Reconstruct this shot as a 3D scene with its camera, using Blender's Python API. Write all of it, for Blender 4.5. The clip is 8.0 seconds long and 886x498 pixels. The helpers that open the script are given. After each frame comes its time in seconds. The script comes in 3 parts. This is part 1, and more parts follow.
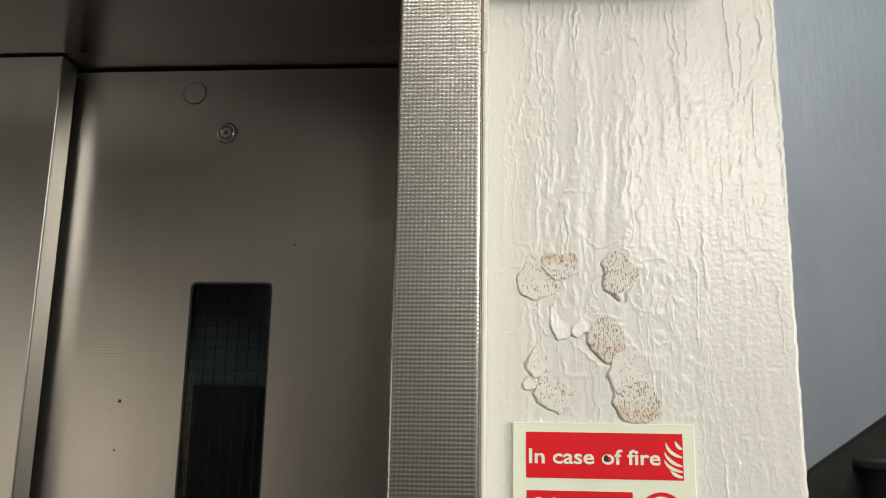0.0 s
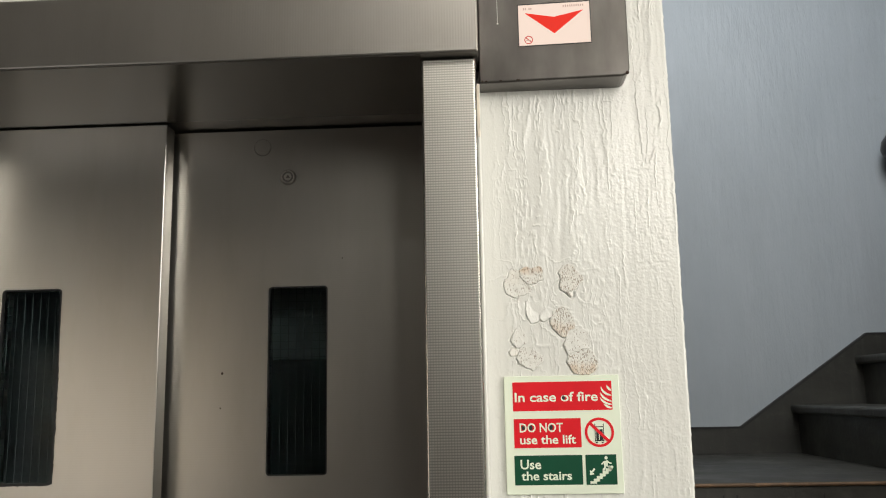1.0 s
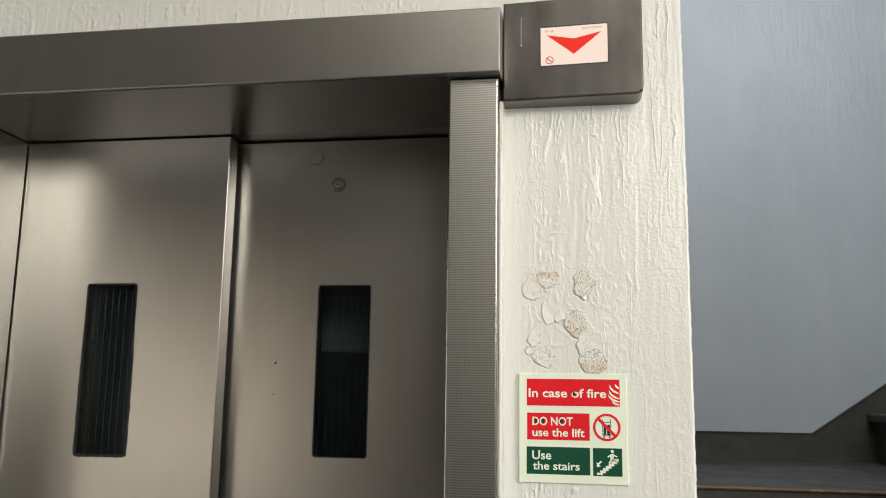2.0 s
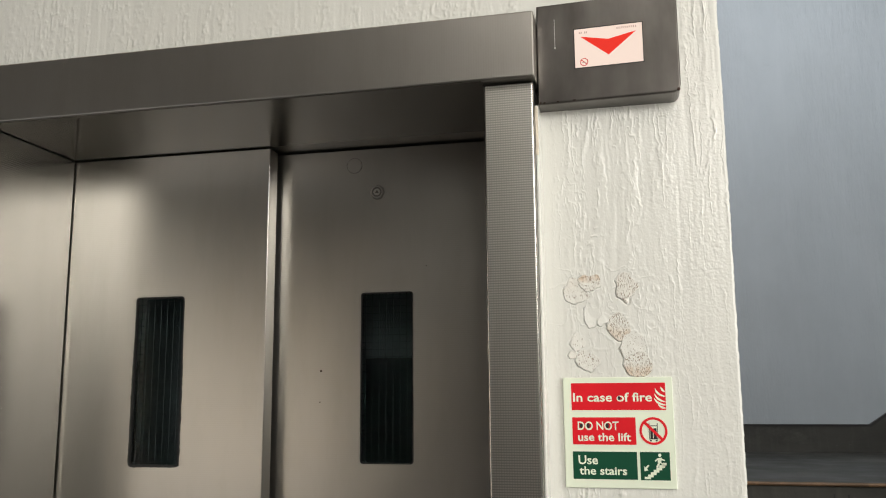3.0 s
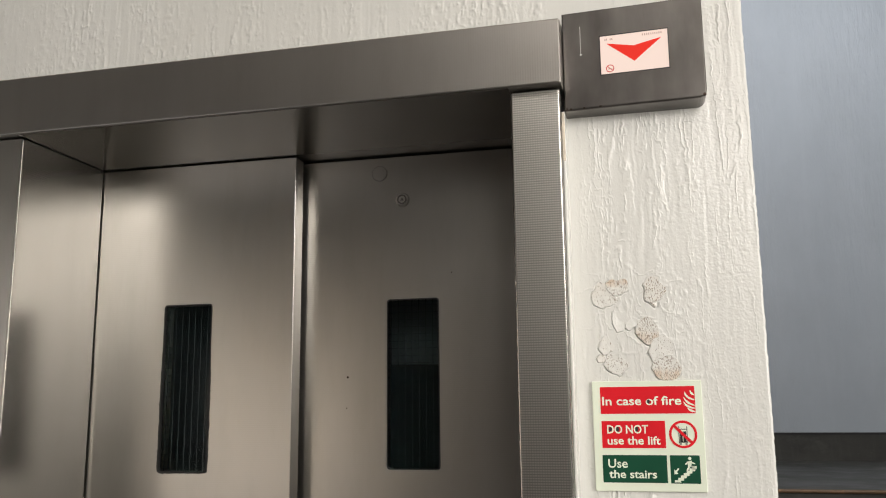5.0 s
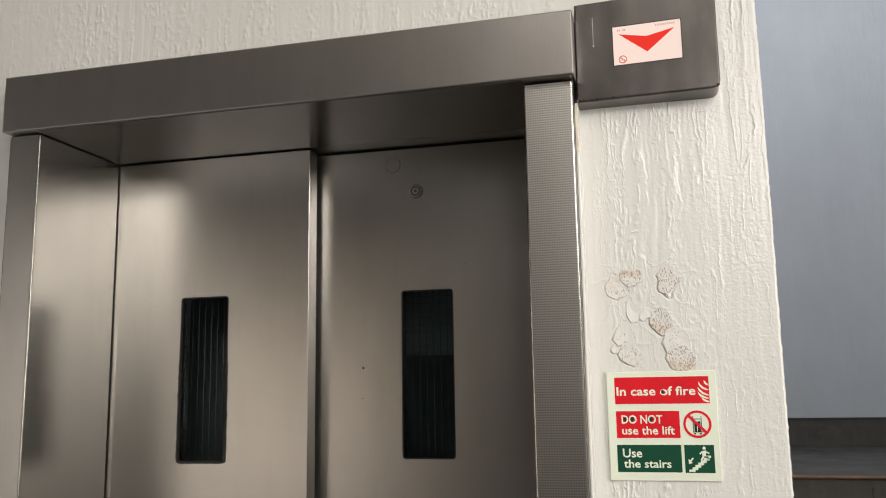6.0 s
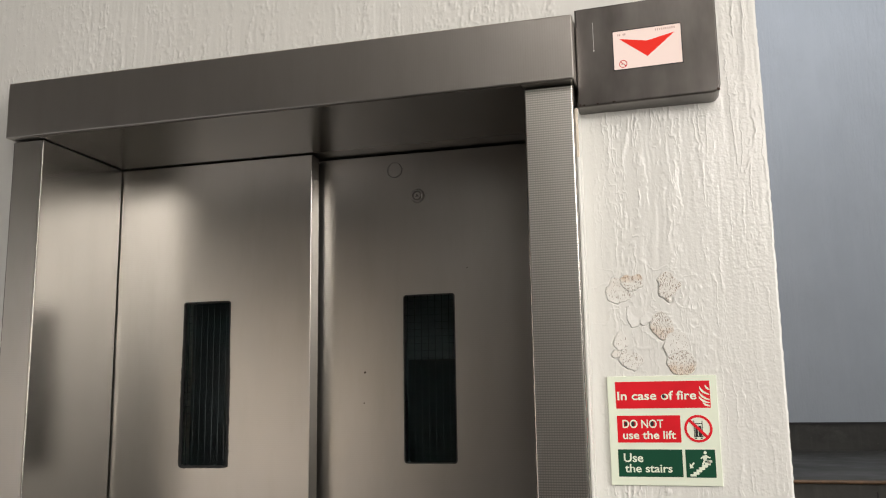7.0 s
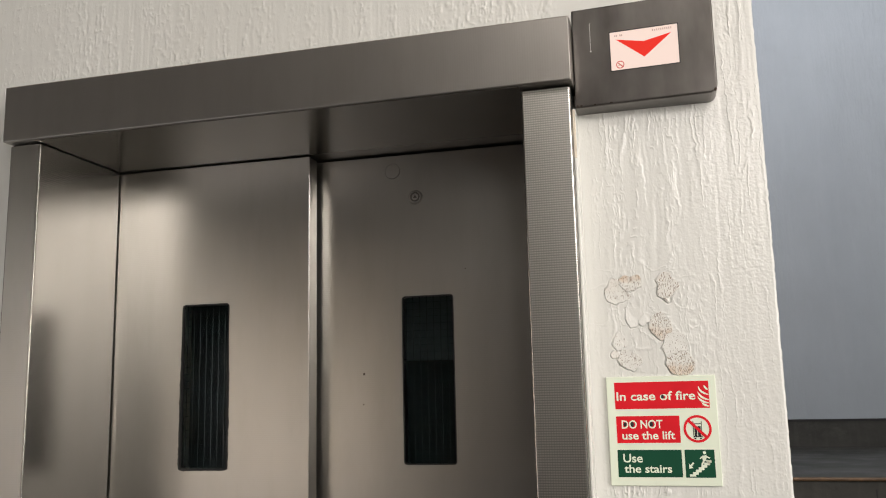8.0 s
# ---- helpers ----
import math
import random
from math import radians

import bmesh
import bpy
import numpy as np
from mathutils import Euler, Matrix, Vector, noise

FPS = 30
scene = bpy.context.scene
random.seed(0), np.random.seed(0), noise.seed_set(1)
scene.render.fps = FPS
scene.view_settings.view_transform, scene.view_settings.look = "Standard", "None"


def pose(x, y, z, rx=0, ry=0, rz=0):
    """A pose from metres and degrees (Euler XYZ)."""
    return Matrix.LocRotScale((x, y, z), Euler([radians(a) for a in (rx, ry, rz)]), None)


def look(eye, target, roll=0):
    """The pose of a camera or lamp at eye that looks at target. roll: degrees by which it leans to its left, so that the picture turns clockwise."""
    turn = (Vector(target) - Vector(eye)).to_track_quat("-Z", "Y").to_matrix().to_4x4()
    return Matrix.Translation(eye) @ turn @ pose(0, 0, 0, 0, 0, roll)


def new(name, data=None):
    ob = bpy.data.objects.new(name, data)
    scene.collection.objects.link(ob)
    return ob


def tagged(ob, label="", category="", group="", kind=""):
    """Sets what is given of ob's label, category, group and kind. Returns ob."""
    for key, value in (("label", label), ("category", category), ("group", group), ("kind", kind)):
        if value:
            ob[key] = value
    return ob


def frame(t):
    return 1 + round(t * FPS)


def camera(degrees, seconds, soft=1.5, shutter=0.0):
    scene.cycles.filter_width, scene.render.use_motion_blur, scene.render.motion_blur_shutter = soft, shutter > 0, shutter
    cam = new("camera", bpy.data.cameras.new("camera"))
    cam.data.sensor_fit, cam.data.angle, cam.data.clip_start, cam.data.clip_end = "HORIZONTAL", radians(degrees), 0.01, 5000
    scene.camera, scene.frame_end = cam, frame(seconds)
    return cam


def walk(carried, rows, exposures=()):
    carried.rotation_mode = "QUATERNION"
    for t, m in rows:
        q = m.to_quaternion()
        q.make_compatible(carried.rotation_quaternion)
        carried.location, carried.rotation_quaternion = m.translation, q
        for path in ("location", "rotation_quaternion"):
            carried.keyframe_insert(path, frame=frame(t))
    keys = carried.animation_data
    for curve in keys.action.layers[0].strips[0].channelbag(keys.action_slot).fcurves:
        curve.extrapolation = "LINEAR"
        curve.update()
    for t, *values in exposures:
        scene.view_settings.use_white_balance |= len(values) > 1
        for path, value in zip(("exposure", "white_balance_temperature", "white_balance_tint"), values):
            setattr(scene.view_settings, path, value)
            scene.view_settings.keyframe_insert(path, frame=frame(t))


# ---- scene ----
cam = camera(55.2, 8.0, soft=1.1)
PATH = [
    (0, (0.0090, -0.0240, 1.6499), (-0.1441, 1.9270, 2.0654), 0.93),
    (0.5, (-0.0051, -0.2210, 1.6451), (-0.1806, 1.7330, 2.0350), -0.46),
    (1, (-0.0053, -0.4120, 1.6331), (-0.1066, 1.5560, 1.9758), -1.06),
    (1.5, (0.0558, -0.4810, 1.6391), (-0.1229, 1.4850, 1.9601), 0.04),
    (1.7, (0.0879, -0.4915, 1.6270), (-0.1614, 1.4648, 1.9596), 0.64),
    (2.8, (0.1099, -0.5045, 1.6371), (-0.3039, 1.4235, 1.9713), -0.16),
    (3, (0.1089, -0.5020, 1.6442), (-0.3188, 1.4240, 1.9673), -0.44),
    (3.5, (0.0969, -0.5040, 1.6434), (-0.3368, 1.4220, 1.9666), -0.54),
    (4, (0.0909, -0.5020, 1.6415), (-0.3467, 1.4210, 1.9718), -0.84),
    (4.5, (0.0879, -0.5080, 1.6435), (-0.3545, 1.4120, 1.9839), -0.74),
    (4.7, (0.0871, -0.5134, 1.6400), (-0.3572, 1.4048, 1.9910), -0.66),
    (5.8, (0.0880, -0.5204, 1.6280), (-0.3925, 1.3910, 1.9681), -0.73),
    (6, (0.0859, -0.5260, 1.6426), (-0.3949, 1.3890, 1.9596), -0.93),
    (6.5, (0.0879, -0.5310, 1.6445), (-0.3988, 1.3820, 1.9657), -0.93),
    (7, (0.0929, -0.5260, 1.6425), (-0.3998, 1.3840, 1.9697), -0.93),
    (7.5, (0.0940, -0.5270, 1.6474), (-0.3977, 1.3840, 1.9716), -1.23),
    (8, (0.0930, -0.5270, 1.6475), (-0.3957, 1.3850, 1.9706), -1.33),
]
WHITE = [(0.0, -0.16, 6580, 9), (1.5, -0.05, 6500, 9), (3.5, -0.08, 6480, 10), (6.0, -0.08, 6480, 14), (8.0, -0.08, 6500, 14)]
walk(cam, [(t, look(eye, target, roll)) for t, eye, target, roll in PATH], WHITE)

# ---- light ----
world = bpy.data.worlds.new("sky")
scene.world = world
world.use_nodes = True
_wn = world.node_tree.nodes
_sky = _wn.new("ShaderNodeTexSky")
_sky.sky_type = "NISHITA"
_sky.sun_disc = False
_sky.sun_elevation, _sky.sun_rotation = radians(32), radians(200)
world.node_tree.links.new(_sky.outputs[0], _wn["Background"].inputs[0])
_wn["Background"].inputs[1].default_value = 0.08


def area_lamp(name, eye, target, w, h, watts, colour):
    d = bpy.data.lights.new(name, "AREA")
    d.shape, d.size, d.size_y, d.energy, d.color = "RECTANGLE", w, h, watts, colour
    ob = new(name, d)
    ob.matrix_world = look(eye, target)
    return tagged(ob, kind="structure")


DAY = (1.0, 0.95, 0.86)
SKY = (0.98, 0.97, 0.96)
COOL = (0.93, 0.965, 1.0)
# sky light in the window openings of the lobby
LAMP = (0.25, -1.25)
area_lamp("ceiling_lamp_light", (LAMP[0], LAMP[1], 3.33), (LAMP[0], LAMP[1], 0), 1.25, 0.16, 5, (1.0, 0.95, 0.86))
area_lamp("window_light_1", (1.2, -2.46, 2.775), (1.1, 0, 2.4), 1.2, 0.8, 35, DAY)
area_lamp("window_light_4", (3.16, -1.35, 2.1), (0.2, -0.2, 1.9), 1.4, 1.3, 103, DAY)
area_lamp("window_light_2", (-3.325, -2.46, 1.42), (-3.2, 0, 1.4), 1.05, 2.05, 5.2, SKY)
area_lamp("window_light_5", (-2.125, -2.46, 1.17), (-2.0, 0, 1.2), 0.95, 1.55, 3.5, SKY)
# added fill that brightens the grey stair wall; no window is known there
area_lamp("window_light_3", (0.95, 0.98, 4.1), (0.85, 2.5, 0.3), 1.0, 0.85, 52, COOL)


# ---- materials ----
class Mat:
    """A node material with a Principled shader and short helpers."""

    def __init__(self, name, rough=0.5, metal=0.0, colour=(0.5, 0.5, 0.5)):
        self.m = bpy.data.materials.new(name)
        self.m.use_nodes = True
        self.n, self.l = self.m.node_tree.nodes, self.m.node_tree.links
        self.p = self.n["Principled BSDF"]
        self.p.inputs["Roughness"].default_value = rough
        self.p.inputs["Metallic"].default_value = metal
        self.p.inputs["Base Color"].default_value = (*colour, 1)
        self.co = self.n.new("ShaderNodeTexCoord").outputs["Object"]

    def link(self, a, b):
        self.l.new(a, b)

    def scaled(self, s):
        v = self.n.new("ShaderNodeMapping")
        v.inputs["Scale"].default_value = s
        self.link(self.co, v.inputs["Vector"])
        return v.outputs[0]

    def noise(self, s, detail=4.0, rough=0.55):
        t = self.n.new("ShaderNodeTexNoise")
        t.inputs["Scale"].default_value = 1.0
        t.inputs["Detail"].default_value = detail
        t.inputs["Roughness"].default_value = rough
        self.link(self.scaled(s if isinstance(s, tuple) else (s, s, s)), t.inputs["Vector"])
        return t.outputs["Fac"]

    def ramp(self, fac, stops):
        r = self.n.new("ShaderNodeValToRGB")
        e = r.color_ramp.elements
        while len(e) < len(stops):
            e.new(0.5)
        for el, (at, c) in zip(e, stops):
            el.position = at
            el.color = (*c, 1) if isinstance(c, tuple) else (c, c, c, 1)
        self.link(fac, r.inputs[0])
        return r.outputs[0]

    def mix(self, fac, a, b, blend="MIX"):
        x = self.n.new("ShaderNodeMix")
        x.data_type, x.blend_type = "RGBA", blend
        for sock, v in ((x.inputs[0], fac), (x.inputs[6], a), (x.inputs[7], b)):
            if isinstance(v, (int, float)):
                sock.default_value = v
            elif isinstance(v, tuple):
                sock.default_value = (*v, 1)
            else:
                self.link(v, sock)
        return x.outputs[2]

    def math(self, op, a, b=0.0):
        x = self.n.new("ShaderNodeMath")
        x.operation = op
        for sock, v in ((x.inputs[0], a), (x.inputs[1], b)):
            if isinstance(v, (int, float)):
                sock.default_value = v
            else:
                self.link(v, sock)
        return x.outputs[0]

    def bump(self, height, dist, strength=1.0, after=None):
        b = self.n.new("ShaderNodeBump")
        b.inputs["Distance"].default_value = dist
        b.inputs["Strength"].default_value = strength
        self.link(height, b.inputs["Height"])
        if after:
            self.link(after, b.inputs["Normal"])
        return b.outputs[0]

    def colour(self, c):
        self.link(c, self.p.inputs["Base Color"])

    def rough(self, r):
        self.link(r, self.p.inputs["Roughness"])

    def normal(self, n):
        self.link(n, self.p.inputs["Normal"])


def steel(name, tone, rough, dimple, ribs=0.0, groove_shade=False):
    """Stainless sheet; dimple: depth in metres of its embossed 3.55 mm square grid; ribs: how far level (or, below 0,
    upright) lines outweigh the dots; the last one paints shade into the colour between raised dots.
    """
    k = Mat(name, rough, 1.0)
    smear = k.noise((3, 3, 1.2), 3)
    grime = k.noise((8, 8, 4), 2)
    c = k.ramp(smear, [(0.1, tuple(t * 0.86 for t in tone)), (0.9, tone)])
    c = k.mix(k.ramp(grime, [(0.25, 0.0), (1.0, 0.35)]), c, tuple(t * 0.72 for t in tone))
    wipe = k.ramp(k.noise((26, 26, 5), 5, 0.65), [(0.45, 0.0), (0.75, 0.30)])
    k.colour(k.mix(wipe, c, tuple(t * f for t, f in zip(tone, (0.73, 0.715, 0.67)))))
    if groove_shade:
        # shade of the grooves put into the colour: near black between the dots
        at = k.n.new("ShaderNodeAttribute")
        at.attribute_name = "groove_shade"
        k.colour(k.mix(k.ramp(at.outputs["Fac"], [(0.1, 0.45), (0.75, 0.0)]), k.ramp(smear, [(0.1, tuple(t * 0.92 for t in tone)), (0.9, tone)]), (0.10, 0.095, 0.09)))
    if not groove_shade:
        k.rough(k.ramp(k.noise((7, 7, 3.5), 4), [(0.2, rough - 0.010), (0.8, rough + 0.045)]))
    brushed = k.bump(k.noise((700, 700, 10), 2), 0.00002, 0.5)
    if dimple:
        sep = k.n.new("ShaderNodeSeparateXYZ")
        k.link(k.co, sep.inputs[0])
        w = 2 * math.pi / 0.00355
        u = k.math("SINE", k.math("MULTIPLY", k.math("ADD", sep.outputs[0], sep.outputs[1]), w))
        v = k.math("SINE", k.math("MULTIPLY", sep.outputs[2], w))
        h = k.math("MULTIPLY", k.math("MULTIPLY", u, v), 1 - abs(ribs))
        brushed = k.bump(k.math("ADD", h, k.math("MULTIPLY", v if ribs > 0 else u, abs(ribs))), dimple, 1.0, brushed)
    k.normal(brushed)
    return k.m


STEEL_TONE = (0.485, 0.47, 0.442)
M_JAMB = steel("embossed_steel", (0.84, 0.815, 0.77), 0.285, 0.0, groove_shade=True)
M_PLAIN = steel("plain_steel", STEEL_TONE, 0.22, 0.000026, 0.7)
M_DOOR = steel("door_steel", (0.495, 0.480, 0.452), 0.288, 0.000028, 0.7)
# darker copy of the plain steel, the underside's shade put into its tone
M_SOFFIT_SHADE = steel("soffit_steel_shaded", (0.40, 0.383, 0.352), 0.22, 0.0)
M_HEAD = steel("header_steel", (0.455, 0.435, 0.408), 0.32, 0.00004, -0.7)


def smeared_steel():
    """Bare steel with smears and dull cleaning marks."""
    k = Mat("indicator_steel", 0.24, 1.0)
    cloud = k.noise((16, 16, 9), 3)
    wipe = k.noise((30, 30, 7), 4, 0.65)
    c = k.ramp(cloud, [(0.25, (0.100, 0.093, 0.087)), (0.75, (0.185, 0.172, 0.162))])
    k.colour(k.mix(k.ramp(wipe, [(0.35, 0.0), (0.8, 0.25)]), c, (0.30, 0.28, 0.27)))
    k.rough(k.ramp(k.noise((14, 14, 8), 3), [(0.2, 0.28), (0.8, 0.36)]))
    k.normal(k.bump(k.noise((90, 90, 500), 2), 0.00002, 0.3))
    return k.m


M_BOX = smeared_steel()


def plain(name, colour, rough=0.5, metal=0.0, vary=0.12, scale=30.0, bump=0.0, spec=0.5):
    k = Mat(name, rough, metal)
    k.p.inputs["Specular IOR Level"].default_value = spec
    k.colour(k.ramp(k.noise(scale, 5), [(0.3, tuple(c * (1 - vary) for c in colour)), (0.7, tuple(min(1, c * (1 + vary)) for c in colour))]))
    if bump:
        k.normal(k.bump(k.noise(scale * 4, 4), bump))
    return k.m


def white_wall():
    """Thick white gloss paint; bare: how pitted a chipped dab is; stain: how brown its plaster."""
    k = Mat("white_gloss_paint", 0.30)
    base = k.ramp(k.noise((3, 3, 1.5), 4), [(0.3, (0.725, 0.725, 0.69)), (0.7, (0.785, 0.79, 0.76))])
    bare, stain = k.n.new("ShaderNodeAttribute"), k.n.new("ShaderNodeAttribute")
    bare.attribute_name, stain.attribute_name = "bare", "stain"
    spots = bare.outputs["Fac"]
    brown = k.math("MULTIPLY", stain.outputs["Fac"], k.ramp(k.noise((210, 210, 90), 4, 0.7), [(0.36, 0.25), (0.60, 1.0)]))
    base = k.mix(k.math("MULTIPLY", spots, 0.45), base, (0.70, 0.685, 0.635))
    base = k.mix(brown, base, k.ramp(k.noise(60, 3), [(0.4, (0.60, 0.47, 0.35)), (0.6, (0.66, 0.53, 0.42))]))
    ticks = k.math("GREATER_THAN", k.math("ADD", k.noise((820, 820, 320), 2, 0.5), k.math("MULTIPLY", spots, 0.15)), 0.70)
    k.colour(k.mix(k.math("MULTIPLY", k.math("MULTIPLY", ticks, 0.85), k.math("GREATER_THAN", spots, 0.05)), base, (0.25, 0.20, 0.15)))
    k.rough(k.mix(k.math("MAXIMUM", spots, brown), k.ramp(k.noise(9, 4), [(0.3, 0.16), (0.7, 0.27)]), (0.7, 0.7, 0.7)))
    n = k.bump(k.noise((420, 420, 200), 4), 0.0007, 0.22)
    n = k.bump(k.noise((130, 130, 34), 3), 0.0012, 0.22, n)
    k.normal(n)
    return k.m


def grey_wall():
    k = Mat("grey_wall_paint", 0.45)
    c = k.ramp(k.noise((2.2, 2.2, 0.8), 5), [(0.3, (0.325, 0.36, 0.388)), (0.7, (0.395, 0.43, 0.46))])
    c = k.mix(k.ramp(k.noise((14, 14, 1.6), 5), [(0.5, 0.0), (0.85, 0.4)]), c, (0.45, 0.485, 0.515))
    c = k.mix(k.ramp(k.noise((4.5, 4.5, 3), 6, 0.65), [(0.45, 0.0), (0.70, 0.35)]), c, (0.30, 0.325, 0.345))
    c = k.mix(k.ramp(k.noise((9, 9, 7), 6, 0.7), [(0.62, 0.0), (0.80, 0.4)]), c, (0.24, 0.25, 0.25))
    k.colour(c)
    ridges = k.math("MULTIPLY", k.noise((52, 52, 9), 4, 0.6), k.ramp(k.noise((5, 5, 2.5), 3), [(0.35, 0.25), (0.65, 1.0)]))
    n = k.bump(ridges, 0.006, 0.5)
    k.normal(k.bump(k.noise((150, 150, 60), 4), 0.0015, 0.45, n))
    return k.m


def stair_stone(name, a, b):
    k = Mat(name, 0.5)
    c = k.ramp(k.noise((3, 3, 6), 6, 0.65), [(0.3, a), (0.7, b)])
    c = k.mix(k.ramp(k.noise((40, 40, 5), 4), [(0.55, 0.0), (0.8, 0.5)]), c, tuple(x * 1.6 for x in b))
    c = k.mix(k.ramp(k.noise((9, 9, 14), 6, 0.7), [(0.56, 0.0), (0.78, 0.55)]), c, tuple(x * 2.2 for x in b))
    k.colour(k.mix(k.ramp(k.noise((25, 25, 160), 3, 0.7), [(0.70, 0.0), (0.78, 0.5)]), c, (0.22, 0.21, 0.19)))
    k.rough(k.ramp(k.noise(7, 4), [(0.3, 0.36), (0.7, 0.62)]))
    k.normal(k.bump(k.noise(70, 5), 0.002, 0.5))
    return k.m


def glass(name, tint, rough, ior=1.5, spec=0.5):
    k = Mat(name, rough, 0.0, tint)
    k.p.inputs["Transmission Weight"].default_value = 1.0
    k.p.inputs["IOR"].default_value = ior
    k.p.inputs["Specular IOR Level"].default_value = spec
    k.rough(k.ramp(k.noise(14, 4), [(0.3, rough), (0.75, rough + 0.02)]))
    return k.m


def glow(name, colour, strength):
    k = Mat(name, 0.5, 0.0, (0.01, 0.01, 0.01))
    k.p.inputs["Specular IOR Level"].default_value = 0.1
    k.p.inputs["Emission Color"].default_value = (*colour, 1)
    k.p.inputs["Emission Strength"].default_value = strength
    return k.m


M_WHITE = white_wall()
M_CEIL = plain("ceiling_paint", (0.62, 0.60, 0.57), 0.7, vary=0.05, scale=4)
M_ROOM = plain("lobby_paint", (0.20, 0.195, 0.185), 0.6, vary=0.06, scale=3)
M_GREY = grey_wall()
M_FLOOR = plain("terrazzo", (0.10, 0.095, 0.09), 0.35, vary=0.3, scale=160)
M_STAIR = stair_stone("dark_stair_stone", (0.020, 0.0195, 0.016), (0.058, 0.056, 0.047))
M_SKIRT = stair_stone("black_skirting_paint", (0.011, 0.0108, 0.0088), (0.036, 0.035, 0.029))
M_NOSE = stair_stone("worn_nosing", (0.07, 0.043, 0.022), (0.21, 0.115, 0.055))
M_REFLECTED_DARK = plain("reflected_dark_brown", (0.05, 0.035, 0.025), 0.4, vary=0.3, scale=8)
M_FRAME = plain("window_paint", (0.7, 0.7, 0.68), 0.4, vary=0.04)
M_CLEAR = glass("clear_glass", (1, 1, 1), 0.0)
M_PANE = glass("wired_glass", (0.54, 0.61, 0.62), 0.03, 1.22, 0.3)
M_PANE_DIRTY = glass("dirty_wired_glass", (0.70, 0.76, 0.77), 0.05, 1.13, 0.1)
M_FASCIA = plain("shaft_grey_paint", (0.22, 0.235, 0.24), 0.6)
M_WIRE = plain("wire", (0.045, 0.060, 0.065), 0.7)
M_PANE_BACK = plain("pane_back_dark", (0.030, 0.043, 0.047), 0.7, vary=0.3, scale=12)
M_SEAL = plain("black_sealant", (0.012, 0.012, 0.012), 0.6, bump=0.001)
M_SHAFT = plain("shaft_concrete", (0.10, 0.10, 0.095), 0.9, vary=0.3, scale=6, bump=0.003)
M_SIGN = plain("glow_plastic", (0.82, 0.89, 0.74), 0.35, vary=0.02, scale=12)
M_RED = plain("sign_red", (0.72, 0.012, 0.022), 0.5, vary=0.05, scale=20, spec=0.2)
M_GREEN = plain("sign_green", (0.006, 0.070, 0.036), 0.5, vary=0.06, scale=20, spec=0.2)
M_INK = plain("black_ink", (0.012, 0.012, 0.012), 0.5)
M_SCREEN = glow("screen_glow", (1.0, 0.79, 0.665), 1.0)
M_ARROW = glow("screen_red", (1.0, 0.035, 0.018), 0.9)
M_SCREENINK = glow("screen_ink", (0.62, 0.42, 0.33), 1.0)
M_SCREENRED = glow("screen_dull_red", (0.62, 0.05, 0.04), 1.0)
M_DIFFUSER = glow("lamp_diffuser", (1.0, 0.95, 0.86), 4.0)
M_RUBBER = plain("black_handrail", (0.020, 0.020, 0.020), 0.35)
M_REDPOST = plain("dark_red_paint", (0.09, 0.010, 0.010), 0.4)
M_RUST = plain("rust", (0.035, 0.017, 0.009), 0.8, vary=0.4, scale=200)
M_CAULK = plain("stained_caulk", (0.70, 0.63, 0.53), 0.5, vary=0.2, scale=40, bump=0.001)
M_CHROME = plain("worn_chrome", (0.55, 0.53, 0.50), 0.28, 1.0)


# ---- building helpers ----
def obj(name, bm, material, parent=None, label="", smooth=False):
    me = bpy.data.meshes.new(name)
    bm.normal_update()
    bm.to_mesh(me)
    bm.free()
    me.materials.append(material)
    if smooth:
        for p in me.polygons:
            p.use_smooth = True
    ob = new(name, me)
    if parent:
        ob.parent = parent
    if label:
        tagged(ob, label)
    return ob


def part(name, bm, material, parent, label="", smooth=False):
    return obj(name, bm, material, parent, label, smooth)


def thing(name, label, category, group=""):
    return tagged(new(name), label, category, group)


def structure(ob, label=""):
    return tagged(ob, label, kind="structure")


def box(x0, x1, y0, y1, z0, z1, bevel=0.0, segments=2, bm=None):
    bm = bm or bmesh.new()
    r = bmesh.ops.create_cube(bm, size=1.0)
    vs = r["verts"]
    for v in vs:
        v.co = Vector((x0 + (v.co.x + 0.5) * (x1 - x0), y0 + (v.co.y + 0.5) * (y1 - y0), z0 + (v.co.z + 0.5) * (z1 - z0)))
    if bevel:
        es = list({e for v in vs for e in v.link_edges})
        bmesh.ops.bevel(bm, geom=es, offset=bevel, segments=segments, affect="EDGES", profile=0.5)
    return bm


def rounded(x0, x1, z0, z1, r, n=4):
    pts = []
    for cx, cz, a0 in ((x1 - r, z1 - r, 0), (x0 + r, z1 - r, 90), (x0 + r, z0 + r, 180), (x1 - r, z0 + r, 270)):
        for i in range(n + 1):
            a = radians(a0 + 90 * i / n)
            pts.append((cx + r * math.cos(a), cz + r * math.sin(a)))
    return pts


